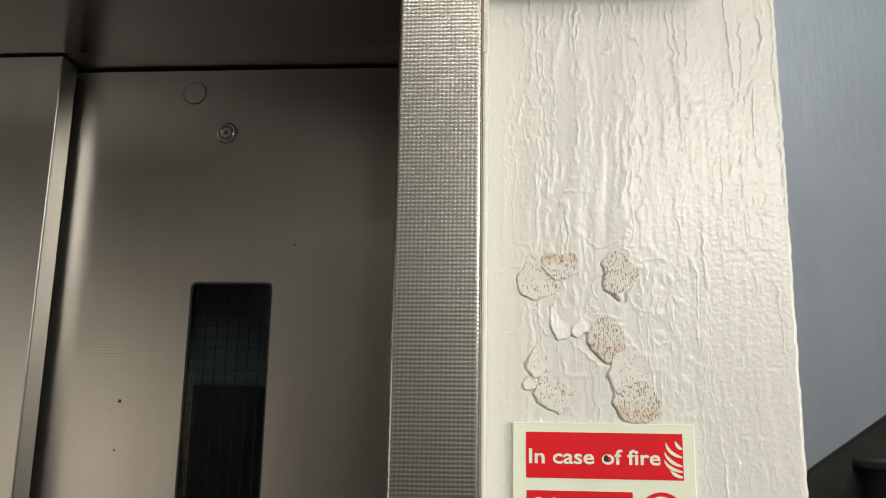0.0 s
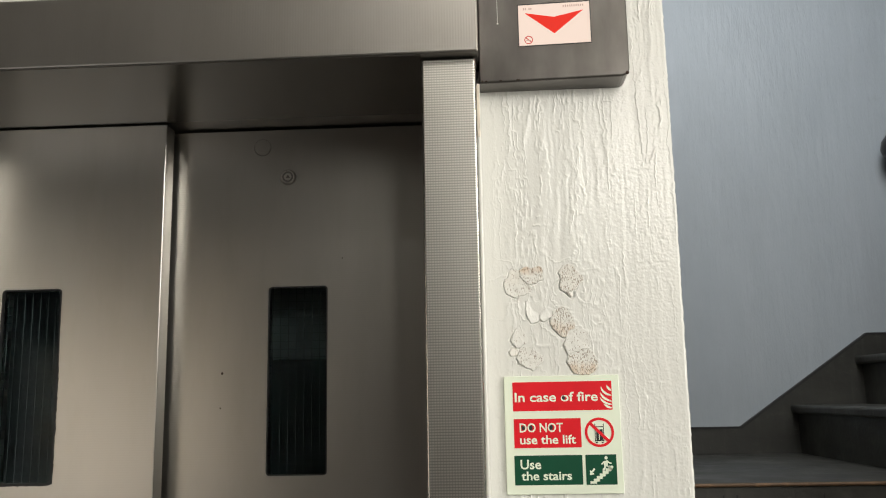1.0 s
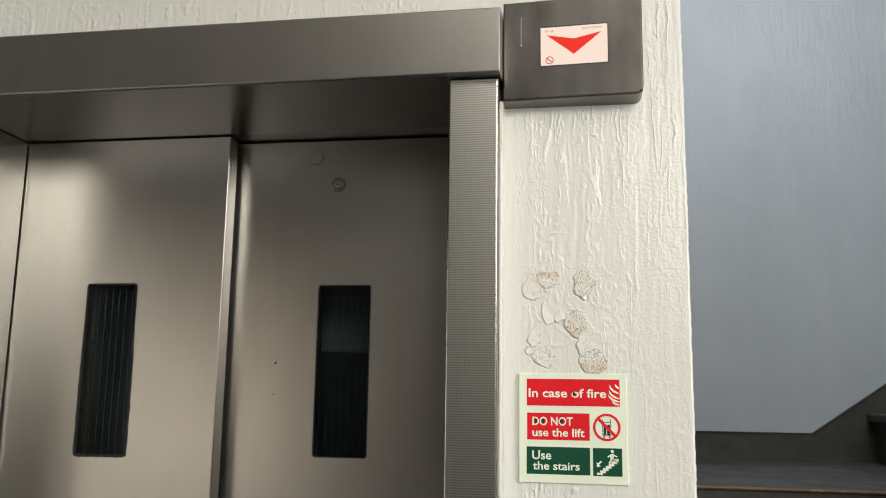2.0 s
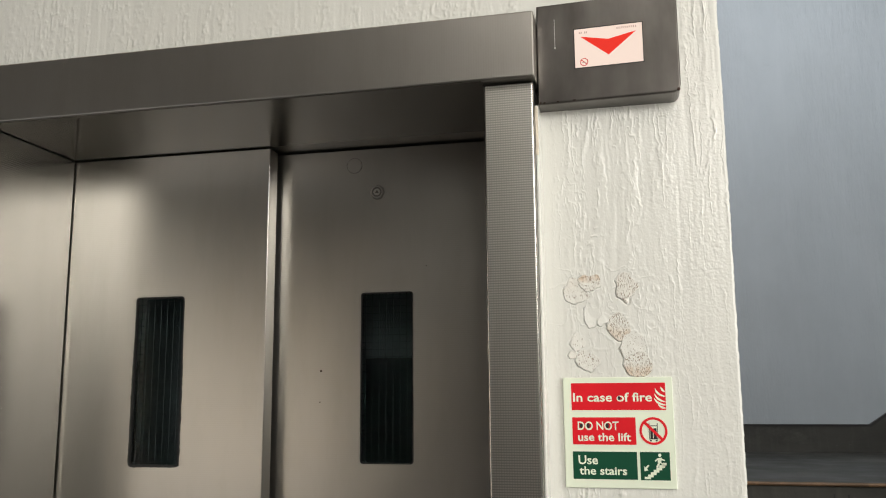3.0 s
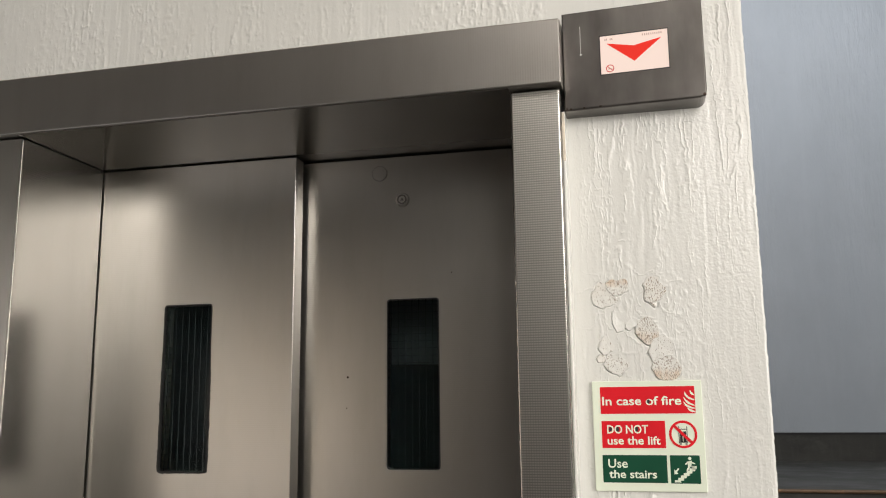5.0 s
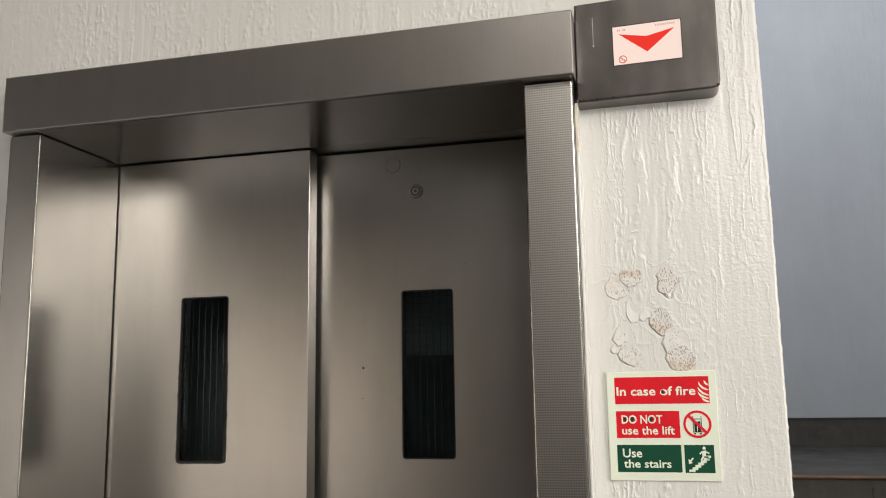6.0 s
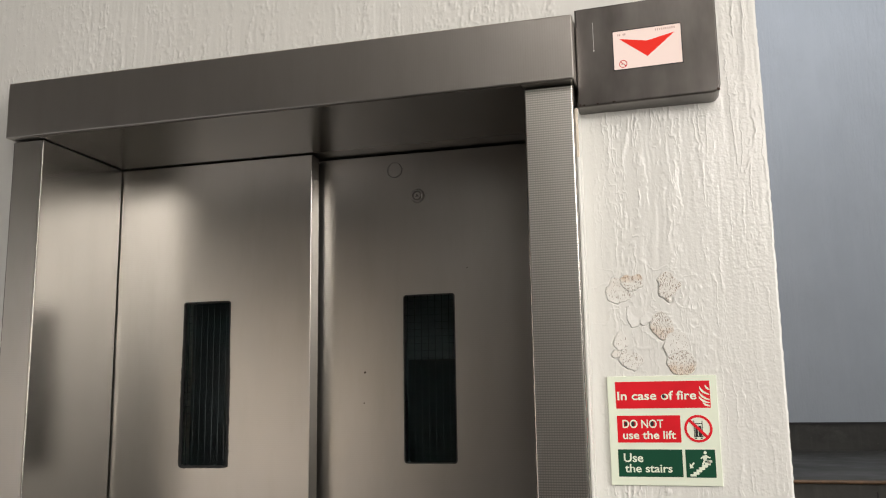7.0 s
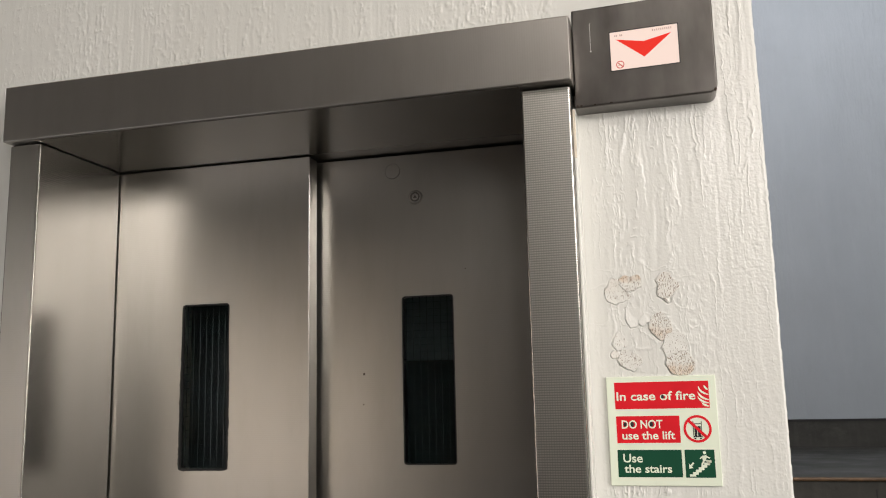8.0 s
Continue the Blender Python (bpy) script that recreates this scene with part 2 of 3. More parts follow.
def plate(outline, y0, y1, holes=(), bevel=0.0):
    """A sheet in the x-z plane from y0 (front) to y1, with holes cut through."""
    bm = bmesh.new()
    edges = []
    for loop in (outline, *holes):
        vs = [bm.verts.new((x, y0, z)) for x, z in loop]
        edges += [bm.edges.new((vs[i], vs[(i + 1) % len(vs)])) for i in range(len(vs))]
    bmesh.ops.triangle_fill(bm, use_beauty=True, use_dissolve=False, edges=edges, normal=(0, -1, 0))
    faces = list(bm.faces)
    r = bmesh.ops.extrude_face_region(bm, geom=faces)
    bmesh.ops.translate(bm, verts=[v for v in r["geom"] if isinstance(v, bmesh.types.BMVert)], vec=(0, y1 - y0, 0))
    bmesh.ops.recalc_face_normals(bm, faces=bm.faces)
    return bm


def rect(x0, x1, z0, z1):
    return [(x0, z0), (x1, z0), (x1, z1), (x0, z1)]


def disc(x, z, r, y0, y1, n=28, bevel=0.0):
    """A round disc facing -y, from y0 (front) to y1."""
    bm = bmesh.new()
    bmesh.ops.create_cone(bm, cap_ends=True, segments=n, radius1=r, radius2=r - bevel, depth=y1 - y0,
                          matrix=Matrix.Translation((x, (y0 + y1) / 2, z)) @ Matrix.Rotation(radians(90), 4, "X"))
    return bm


def ring(x, z, r0, r1, y0, y1, n=32):
    return plate([(x + r1 * math.cos(2 * math.pi * i / n), z + r1 * math.sin(2 * math.pi * i / n)) for i in range(n)], y0, y1,
                 [[(x + r0 * math.cos(2 * math.pi * i / n), z + r0 * math.sin(2 * math.pi * i / n)) for i in range(n)]])


def lathe(profile, n=24):
    """A turned shape round the z axis from (radius, height) pairs."""
    bm = bmesh.new()
    rows = [[bm.verts.new((r * math.cos(2 * math.pi * i / n), r * math.sin(2 * math.pi * i / n), z)) for i in range(n)] for r, z in profile]
    for a, b in zip(rows, rows[1:]):
        for i in range(n):
            bm.faces.new((a[i], a[(i + 1) % n], b[(i + 1) % n], b[i]))
    bm.faces.new(rows[-1])
    bm.faces.new(rows[0][::-1])
    return bm


def stretched(bm, x, z, sx, sz):
    """The mesh stretched about (x, z)."""
    for v in bm.verts:
        v.co.x, v.co.z = x + (v.co.x - x) * sx, z + (v.co.z - z) * sz
    return bm


# ---- the painted wall round the lift: a relief of thick brushed paint ----
def lattice(ix, iz, seed):
    h = (ix.astype(np.int64) * 374761393 + iz.astype(np.int64) * 668265263 + seed * 1442695041) & 0xFFFFFFFF
    h = ((h ^ (h >> 13)) * 1274126177) & 0xFFFFFFFF
    return ((h ^ (h >> 16)) & 0xFFFF) / 32767.5 - 1.0


def soft_noise(x, z, seed):
    """Value noise in -1..1 over arrays."""
    ix, iz = np.floor(x), np.floor(z)
    fx, fz = x - ix, z - iz
    fx, fz = fx * fx * (3 - 2 * fx), fz * fz * (3 - 2 * fz)
    a, b = lattice(ix, iz, seed), lattice(ix + 1, iz, seed)
    c, d = lattice(ix, iz + 1, seed), lattice(ix + 1, iz + 1, seed)
    return (a * (1 - fx) + b * fx) * (1 - fz) + (c * (1 - fx) + d * fx) * fz


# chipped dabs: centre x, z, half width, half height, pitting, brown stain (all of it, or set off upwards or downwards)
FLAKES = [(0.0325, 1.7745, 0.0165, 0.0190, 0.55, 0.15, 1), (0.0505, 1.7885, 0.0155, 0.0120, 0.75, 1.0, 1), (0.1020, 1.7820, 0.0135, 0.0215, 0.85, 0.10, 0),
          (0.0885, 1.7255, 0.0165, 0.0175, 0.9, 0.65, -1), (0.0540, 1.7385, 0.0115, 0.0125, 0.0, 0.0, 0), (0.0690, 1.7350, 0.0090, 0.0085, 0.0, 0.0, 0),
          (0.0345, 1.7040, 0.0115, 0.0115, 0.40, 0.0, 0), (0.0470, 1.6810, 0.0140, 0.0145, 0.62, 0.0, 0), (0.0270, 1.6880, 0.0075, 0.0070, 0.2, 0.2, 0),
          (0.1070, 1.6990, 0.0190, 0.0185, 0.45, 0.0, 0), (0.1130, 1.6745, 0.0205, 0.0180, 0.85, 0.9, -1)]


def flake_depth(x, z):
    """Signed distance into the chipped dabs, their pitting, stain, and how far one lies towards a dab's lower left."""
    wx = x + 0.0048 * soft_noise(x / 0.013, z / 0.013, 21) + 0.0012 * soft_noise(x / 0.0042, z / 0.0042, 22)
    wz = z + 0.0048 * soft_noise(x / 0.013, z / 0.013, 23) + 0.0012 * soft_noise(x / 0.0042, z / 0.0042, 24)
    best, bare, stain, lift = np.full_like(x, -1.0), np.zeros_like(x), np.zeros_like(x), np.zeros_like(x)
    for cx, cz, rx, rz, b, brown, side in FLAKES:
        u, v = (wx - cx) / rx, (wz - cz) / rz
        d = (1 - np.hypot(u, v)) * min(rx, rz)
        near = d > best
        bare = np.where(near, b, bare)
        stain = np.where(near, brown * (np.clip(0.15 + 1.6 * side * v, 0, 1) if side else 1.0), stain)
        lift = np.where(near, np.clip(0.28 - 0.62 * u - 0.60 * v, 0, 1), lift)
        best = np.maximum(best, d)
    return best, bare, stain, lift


def crease(n, width):
    return np.exp(-(n / width) ** 2)


def paint_relief(x, z):
    """Height of the paint out of the wall, in metres, with the pitting and the stain of its chipped dabs."""
    warp = 0.0050 * soft_noise(x / 0.045, z / 0.10, 1) + 0.0020 * soft_noise(x / 0.014, z / 0.018, 2) + 0.0012 * soft_noise(x / 0.006, z / 0.0055, 9) + 0.0007 * soft_noise(x / 0.003, z / 0.0026, 15)
    # thick coats: most wrinkled between the steel and the middle, calm beside the steel, pebbly towards the corner
    corner = np.clip((x - 0.11) / 0.07, 0, 1)
    over = np.clip((-0.03 - x) / 0.08, 0, 1)
    heavy = np.clip(0.80 + 0.5 * soft_noise(x / 0.07, z / 0.12, 5) - 0.15 * corner, 0.5, 1.1)
    long_run = crease(soft_noise((x + warp) / 0.0065, z / 0.17, 3), 0.095) * np.clip(0.35 + 1.4 * soft_noise(x / 0.013, z / 0.06, 10) + 0.7 * soft_noise(x / 0.005, z / 0.006, 16), 0, 1)
    coat = np.tanh(11 * soft_noise((x + 1.2 * warp) / 0.0150, z / 0.19, 12)) * np.clip(0.45 + 0.9 * soft_noise(x / 0.02, z / 0.06, 27), 0, 1)
    swarm = np.clip(0.55 + 1.5 * soft_noise((x + warp) / 0.014, z / 0.08, 18), 0, 1)
    squiggle = crease(soft_noise((x + warp) / 0.0042, z / 0.013, 19), 0.20) * swarm * np.clip(0.35 + 1.2 * soft_noise(x / 0.005, z / 0.007, 20), 0, 1)
    lozenge = np.clip(soft_noise((x + 0.7 * warp) / 0.0036, z / 0.0095, 26) - 0.18, 0, 1) * swarm
    pebble = soft_noise(x / 0.0024, z / 0.0022, 25) + 0.8 * soft_noise(x / 0.0050, z / 0.0026, 13) + 0.7 * soft_noise(x / 0.0016, z / 0.0016, 28)
    comb = soft_noise((x + 0.6 * warp) / 0.0034, z / 0.07, 29) + 0.8 * np.tanh(4 * soft_noise((x + 0.8 * warp) / 0.0075, z / 0.22, 30))
    swell = soft_noise(x / 0.10, z / 0.4, 8) * 0.0006
    calm = np.clip((np.abs(x + 0.012) - 0.012) / 0.020, 0.04, 1)
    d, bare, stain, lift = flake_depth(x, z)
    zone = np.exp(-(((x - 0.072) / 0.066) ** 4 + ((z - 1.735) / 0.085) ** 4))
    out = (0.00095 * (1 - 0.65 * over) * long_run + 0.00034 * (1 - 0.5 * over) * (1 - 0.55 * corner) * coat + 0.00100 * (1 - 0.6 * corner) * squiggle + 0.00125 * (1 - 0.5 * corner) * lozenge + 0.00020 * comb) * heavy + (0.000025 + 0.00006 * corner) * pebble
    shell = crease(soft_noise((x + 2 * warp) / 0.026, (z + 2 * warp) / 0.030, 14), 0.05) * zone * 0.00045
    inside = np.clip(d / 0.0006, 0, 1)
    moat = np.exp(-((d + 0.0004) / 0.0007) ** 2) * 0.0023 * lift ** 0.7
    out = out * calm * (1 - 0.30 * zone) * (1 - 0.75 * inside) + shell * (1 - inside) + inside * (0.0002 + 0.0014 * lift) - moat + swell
    return out, inside * bare, inside * stain


def relief_wall(name, xs, zs, y, corner=False):
    X, Z = np.meshgrid(xs, zs)
    H, B, S = paint_relief(X, Z)
    Y = y - H
    if corner:
        edge = xs[-1] - X
        Y = Y + np.clip(1 - edge / 0.0035, 0, 1) ** 2 * 0.0025
        X = X + np.where(edge < 0.012, 0.0003 * soft_noise(Z / 0.03, Z * 0, 31) + 0.0005 * soft_noise(Z / 0.005, Z * 0, 32), 0)
        back = [(y + 0.006, 0.0006), (y + 0.03, 0.0010), (y + 0.25, 0.0010)]
        for yy, dx in back:
            X = np.hstack([X, X[:, len(xs) - 1:len(xs)] + dx])
            Y = np.hstack([Y, np.full((len(zs), 1), yy)])
            Z = np.hstack([Z, Z[:, :1]])
            B, S = (np.hstack([q, np.zeros((len(zs), 1))]) for q in (B, S))
    nz, nx = X.shape
    verts = np.stack([X, Y, Z], -1).reshape(-1, 3)
    i = np.arange(nz * nx).reshape(nz, nx)
    quads = np.stack([i[:-1, :-1], i[:-1, 1:], i[1:, 1:], i[1:, :-1]], -1).reshape(-1, 4)
    me = bpy.data.meshes.new(name)
    me.from_pydata(verts.tolist(), [], quads.tolist())
    for title, values in (("bare", B), ("stain", S)):
        me.attributes.new(title, "FLOAT", "POINT").data.foreach_set("value", values.reshape(-1).astype(np.float32))
    me.materials.append(M_WHITE)
    me.polygons.foreach_set("use_smooth", [True] * len(me.polygons))
    me.update()
    return structure(new(name, me))


def steps(*spans):
    """Coordinates over spans of (start, end, spacing)."""
    out = []
    for a, b, s in spans:
        out += list(np.linspace(a, b, max(2, int(round((b - a) / s)) + 1))[:-1])
    return np.array(out + [spans[-1][1]])


WALL_Y = 0.69
relief_wall("wall_pillar", steps((-0.02, 0.246, 0.0006)), steps((0, 1.40, 0.05), (1.40, 2.20, 0.0007), (2.20, 3.4, 0.03)), WALL_Y, corner=True)
relief_wall("wall_over_lift", steps((-1.15, -0.02, 0.0015)), steps((2.10, 2.40, 0.0015), (2.40, 2.44, 0.004), (2.44, 3.4, 0.03)), WALL_Y)
relief_wall("wall_beside_lift", steps((-4.0, -1.15, 0.05), (-1.15, -0.93, 0.004)), steps((0, 1.40, 0.05), (1.40, 2.44, 0.006), (2.44, 3.4, 0.04)), WALL_Y)
structure(obj("wall_lift_core", plate(rect(-4.0, 0.243, 0, 3.4), WALL_Y + 0.006, WALL_Y + 0.25, [rect(-0.93, -0.05, 0.002, 2.10)]), M_ROOM))

# ---- the lobby behind the camera, closed round ----
structure(obj("floor", box(-4.2, 3.4, -2.8, 3.2, -0.2, 0.0), M_FLOOR), "speckled dark terrazzo lobby floor")
WIN = [(0.55, 1.85, 2.35, 3.20), (-3.9, -2.75, 0.35, 2.50), (-2.65, -1.60, 0.35, 2.00)]
BACK_Y, ROOM_Z = -2.5, 3.4
structure(obj("ceiling", box(-4.2, 3.4, BACK_Y - 0.2, 0.94, ROOM_Z, ROOM_Z + 0.2), M_CEIL))
structure(obj("wall_back", plate(rect(-4.2, 3.4, 0, ROOM_Z), BACK_Y, BACK_Y - 0.2, [rect(*w) for w in WIN]), M_ROOM))
structure(obj("wall_left", box(-4.2, -4.0, BACK_Y, 0.69, 0, ROOM_Z), M_ROOM))
_w = plate(rect(BACK_Y, 0.5, 0, ROOM_Z), 0, 0.2, [rect(-2.1, -0.6, 1.4, 2.8)])
bmesh.ops.transform(_w, matrix=Matrix(((0, 1, 0, 3.2), (1, 0, 0, 0), (0, 0, 1, 0), (0, 0, 0, 1))), verts=_w.verts)
bmesh.ops.recalc_face_normals(_w, faces=_w.faces)
structure(obj("wall_right", _w, M_ROOM))


def window_unit(name, x0, x1, z0, z1, y, bars):
    """A window in the back wall: frame, mullions, sill and one pane for each light."""
    w = structure(new(name))
    t = 0.05
    part("window_frame", plate(rect(x0, x1, z0, z1), y - 0.08, y - 0.03, [rect(x0 + t, x1 - t, z0 + t, z1 - t)]), M_FRAME, w)
    xs = [x0 + t + (x1 - x0 - 2 * t) * i / bars for i in range(bars + 1)]
    for a, b in zip(xs, xs[1:]):
        pane = part("pane", box(a + 0.005, b - 0.005, y - 0.06, y - 0.054, z0 + t, z1 - t), M_CLEAR, w)
        pane.visible_shadow = False
    for a in xs[1:-1]:
        part("mullion", box(a - 0.02, a + 0.02, y - 0.078, y - 0.032, z0 + t, z1 - t), M_FRAME, w)
    part("window_sill", box(x0 - 0.03, x1 + 0.03, y - 0.02, y + 0.06, z0 - 0.03, z0 - 0.002, 0.005), M_FRAME, w)


for i, (w, b) in enumerate(zip(WIN, (2, 2, 2))):
    window_unit("window_%d" % (i + 1), *w, BACK_Y - 0.06, b)
# unseen dark panel added so the steel jamb reflects dark at eye height
door = structure(new("reflected_dark"))
part("reflected_leaf", box(-1.25, 0.15, BACK_Y + 0.005, BACK_Y + 0.045, 0.01, 2.08, 0.004), M_REFLECTED_DARK, door)
part("reflected_rim", plate(rect(-1.32, 0.22, 0, 2.15), BACK_Y + 0.06, BACK_Y + 0.002, [rect(-1.255, 0.155, 0.004, 2.085)]), M_REFLECTED_DARK, door)

# strip lamp on the lobby ceiling
lamp = thing("ceiling_light", "long white ceiling light with a lit diffuser", "ceiling light")
part("housing", box(LAMP[0] - 0.65, LAMP[0] + 0.65, LAMP[1] - 0.10, LAMP[1] + 0.10, ROOM_Z - 0.035, ROOM_Z, 0.004), M_FRAME, lamp)
part("diffuser", box(LAMP[0] - 0.63, LAMP[0] + 0.63, LAMP[1] - 0.085, LAMP[1] + 0.085, ROOM_Z - 0.06, ROOM_Z - 0.0355, 0.008), M_DIFFUSER, lamp, "lit white diffuser")

# ---- stairwell ----
STAIR_Y, LAND_Z, RISE, GOING = 3.0, 1.394, 0.176, 0.26
structure(obj("wall_stair", box(0.2, 3.3, STAIR_Y, STAIR_Y + 0.2, 0, 4.8), M_GREY), "scuffed blue-grey painted plaster stair wall")
structure(obj("wall_shaft_side", box(0.05, 0.244, 0.945, STAIR_Y, 0, 4.8), M_ROOM))
# unseen wall, left open for the added stair fill
structure(obj("wall_stair_front", plate(rect(-0.3, 3.4, ROOM_Z + 0.2, 4.8), 0.70, 0.94, [rect(0.35, 1.55, 3.75, 4.65)]), M_ROOM))
structure(obj("stair_ceiling", box(0.0, 3.4, 0.70, STAIR_Y + 0.2, 4.8, 5.0), M_CEIL))
# unseen wall added to keep the right window's light off the stair wall
structure(obj("wall_light_block", box(1.5, 3.2, 0.70, 0.94, 0, ROOM_Z), M_ROOM))
structure(obj("wall_stair_right", box(3.2, 3.4, 0.5, STAIR_Y, 0, 4.8), M_GREY))

flight = structure(new("stairs"), "dark stone stair with worn brown nosings")
NOSE_Y = 1.925
for k in range(8):
    z = LAND_Z - k * LAND_Z / 8
    y0 = NOSE_Y - k * GOING
    deep = STAIR_Y if k == 0 else y0 + GOING - 0.001
    x1 = 3.18 if k == 0 else 1.45
    part("step", box(0.247, x1, y0 + 0.012, deep, max(0.0, z - LAND_Z / 8 + 0.0005), z - 0.003), M_STAIR, flight)
    part("tread", box(0.248, x1, y0 + 0.008, deep - 0.0005, z - 0.0029, z), M_STAIR, flight)
    part("nosing", box(0.249, x1 - 0.001, y0 - 0.006, y0 + 0.0075, z - 0.009, z + 0.0005, 0.004), M_NOSE, flight)
STEP_X = 1.17
for k, (a, b) in enumerate(((STEP_X, STEP_X + GOING), (STEP_X + GOING, 3.18))):
    z = LAND_Z + (k + 1) * 0.182
    part("step", box(a + 0.01, b + (0.01 if k == 0 else 0), NOSE_Y + 0.05, STAIR_Y, LAND_Z + 0.0006 if k == 0 else LAND_Z + 0.0008, z - 0.032), M_STAIR, flight)
    part("tread", box(a - 0.018, b + (0.008 if k == 0 else 0), NOSE_Y + 0.045, STAIR_Y - 0.0005, z - 0.0315, z, 0.008), M_STAIR, flight)
# skirting that climbs with the steps
SK = 0.104
x_bend, x_top = 0.957, 1.465
structure(obj("baseboard_stair", plate([(0.246, LAND_Z - 0.002), (3.18, LAND_Z - 0.002), (3.18, LAND_Z + 0.454), (x_top, LAND_Z + 0.454), (x_bend, LAND_Z + SK), (0.246, LAND_Z + SK)],
                                       STAIR_Y - 0.018, STAIR_Y - 0.001), M_SKIRT), "black painted stair skirting, scuffed along its top")
# beaded top of the skirting, and shrinkage joints in the top riser
TOP = 0.008
structure(obj("trim_stair", plate([(0.246, LAND_Z + SK), (x_bend, LAND_Z + SK), (x_top, LAND_Z + 0.454), (3.18, LAND_Z + 0.454), (3.18, LAND_Z + 0.454 - TOP), (x_top + 0.003, LAND_Z + 0.454 - TOP),
                                   (x_bend + 0.004, LAND_Z + SK - TOP), (0.246, LAND_Z + SK - TOP)], STAIR_Y - 0.021, STAIR_Y - 0.0182), M_SEAL))
for x in (0.60, 0.635, 0.86, 1.02):
    part("joint", box(x, x + 0.004, NOSE_Y + 0.0108, NOSE_Y + 0.0118, LAND_Z - 0.17, LAND_Z - 0.03), M_SEAL, flight)
# newel with a rounded cap on the upper landing
newel = thing("newel_post", "dark stair newel post with a rounded black cap", "newel post")
NX, NY, NZ = 1.645, 2.90, LAND_Z + 0.364
n_cap = lathe([(0.02, -0.045), (0.05, -0.042), (0.075, -0.02), (0.082, 0.0), (0.076, 0.03), (0.058, 0.055), (0.03, 0.075), (0.006, 0.082)])
bmesh.ops.translate(n_cap, verts=n_cap.verts, vec=(NX, NY, 2.565))
part("cap", n_cap, M_RUBBER, newel, "rounded black cap", True)
part("post", box(NX - 0.045, NX + 0.045, NY - 0.045, NY + 0.045, NZ, 2.525, 0.004), M_REDPOST, newel, "dark red painted post")

# ---- lift shaft behind the doors ----
structure(obj("wall_shaft_back", box(-1.3, 0.05, 2.4, 2.6, 0, 2.8), M_SHAFT))
structure(obj("wall_shaft_left", box(-1.5, -1.3, 0.945, 2.6, 0, 2.8), M_SHAFT))
structure(obj("shaft_ceiling", box(-1.5, 0.05, 0.945, 2.6, 2.8, 2.9), M_SHAFT))

structure(obj("shaft_fascia", box(-0.595, 0.0, 1.02, 1.05, 1.70, 2.7), M_FASCIA))
# dark sheet added behind the left window in place of the unlit shaft
structure(obj("pane_backing", box(-1.25, -0.60, 0.940, 0.944, 0.0, 2.7), M_PANE_BACK))
structure(obj("shaft_apron", box(-0.595, 0.0, 1.00, 1.05, 0.0, 1.695), M_PANE_BACK))

# ---- lift entrance: architrave of steel ----
OPEN_L, OPEN_R, OPEN_Z = -0.897, -0.0835, 2.0700
FRONT, HEAD_Y = 0.637, 0.619
arch = thing("lift_door_frame", "embossed stainless steel lift door surround", "door frame")
part("jamb", box(OPEN_R, -0.0125, FRONT, 0.955, 0.0, OPEN_Z - 0.0015, 0.0028, 3), M_PLAIN, arch, "dimpled steel jamb")
part("jamb", box(-0.957, OPEN_L, FRONT, 0.8475, 0.0, OPEN_Z - 0.0015, 0.0028, 3), M_PLAIN, arch, "dimpled steel jamb")


def embossed_sheet(x0, x1, z0, z1, y, depth, material):
    """A thin sheet with a square grid of raised dots, facing -y."""
    pitch, cell = 0.0034, 4
    nx, nz = int((x1 - x0) / pitch) * cell + 1, int((z1 - z0) / pitch) * cell + 1
    gx, gz = np.meshgrid(np.arange(nx), np.arange(nz))
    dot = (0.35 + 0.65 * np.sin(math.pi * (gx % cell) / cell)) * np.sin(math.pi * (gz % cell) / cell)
    X, Z = x0 + gx * (x1 - x0) / (nx - 1), z0 + gz * (z1 - z0) / (nz - 1)
    Y = y - depth * dot
    i = np.arange(nx * nz).reshape(nz, nx)
    quads = np.stack([i[:-1, :-1], i[:-1, 1:], i[1:, 1:], i[1:, :-1]], -1).reshape(-1, 4)
    me = bpy.data.meshes.new("embossed_face")
    me.from_pydata(np.stack([X, Y, Z], -1).reshape(-1, 3).tolist(), [], quads.tolist())
    # dot height, by which the embossed steel paints its grooves darker
    at = me.attributes.new("groove_shade", "FLOAT", "POINT")
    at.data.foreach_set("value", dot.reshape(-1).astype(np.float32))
    me.materials.append(material)
    me.polygons.foreach_set("use_smooth", [True] * len(me.polygons))
    me.update()
    ob = new("embossed_face", me)
    ob.parent = arch
    return ob


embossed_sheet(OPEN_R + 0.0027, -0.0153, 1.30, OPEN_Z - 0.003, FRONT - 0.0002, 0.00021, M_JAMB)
embossed_sheet(-0.9543, OPEN_L - 0.0027, 1.30, OPEN_Z - 0.003, FRONT - 0.0002, 0.00004, M_DOOR)
part("header", box(-0.958, -0.0085, HEAD_Y, 0.955, OPEN_Z, 2.1665, 0.0022), M_HEAD, arch, "plain brushed steel header")
part("soffit", box(OPEN_L + 0.0005, OPEN_R - 0.0005, HEAD_Y + 0.0035, 0.8525, OPEN_Z - 0.0011, OPEN_Z - 0.0001), M_SOFFIT_SHADE, arch, "smeared steel soffit toned dark for shade")
part("side_strip", box(-0.95, OPEN_L - 0.0015, 0.8476, 0.8535, 0.0, OPEN_Z - 0.002), M_PLAIN, arch)
part("side_stop", box(-0.957, OPEN_L - 0.040, 0.860, 0.955, 0.0, OPEN_Z - 0.002), M_SEAL, arch)

bead = thing("caulk_bead", "painted bead of caulk between steel jamb and wall", "caulk")
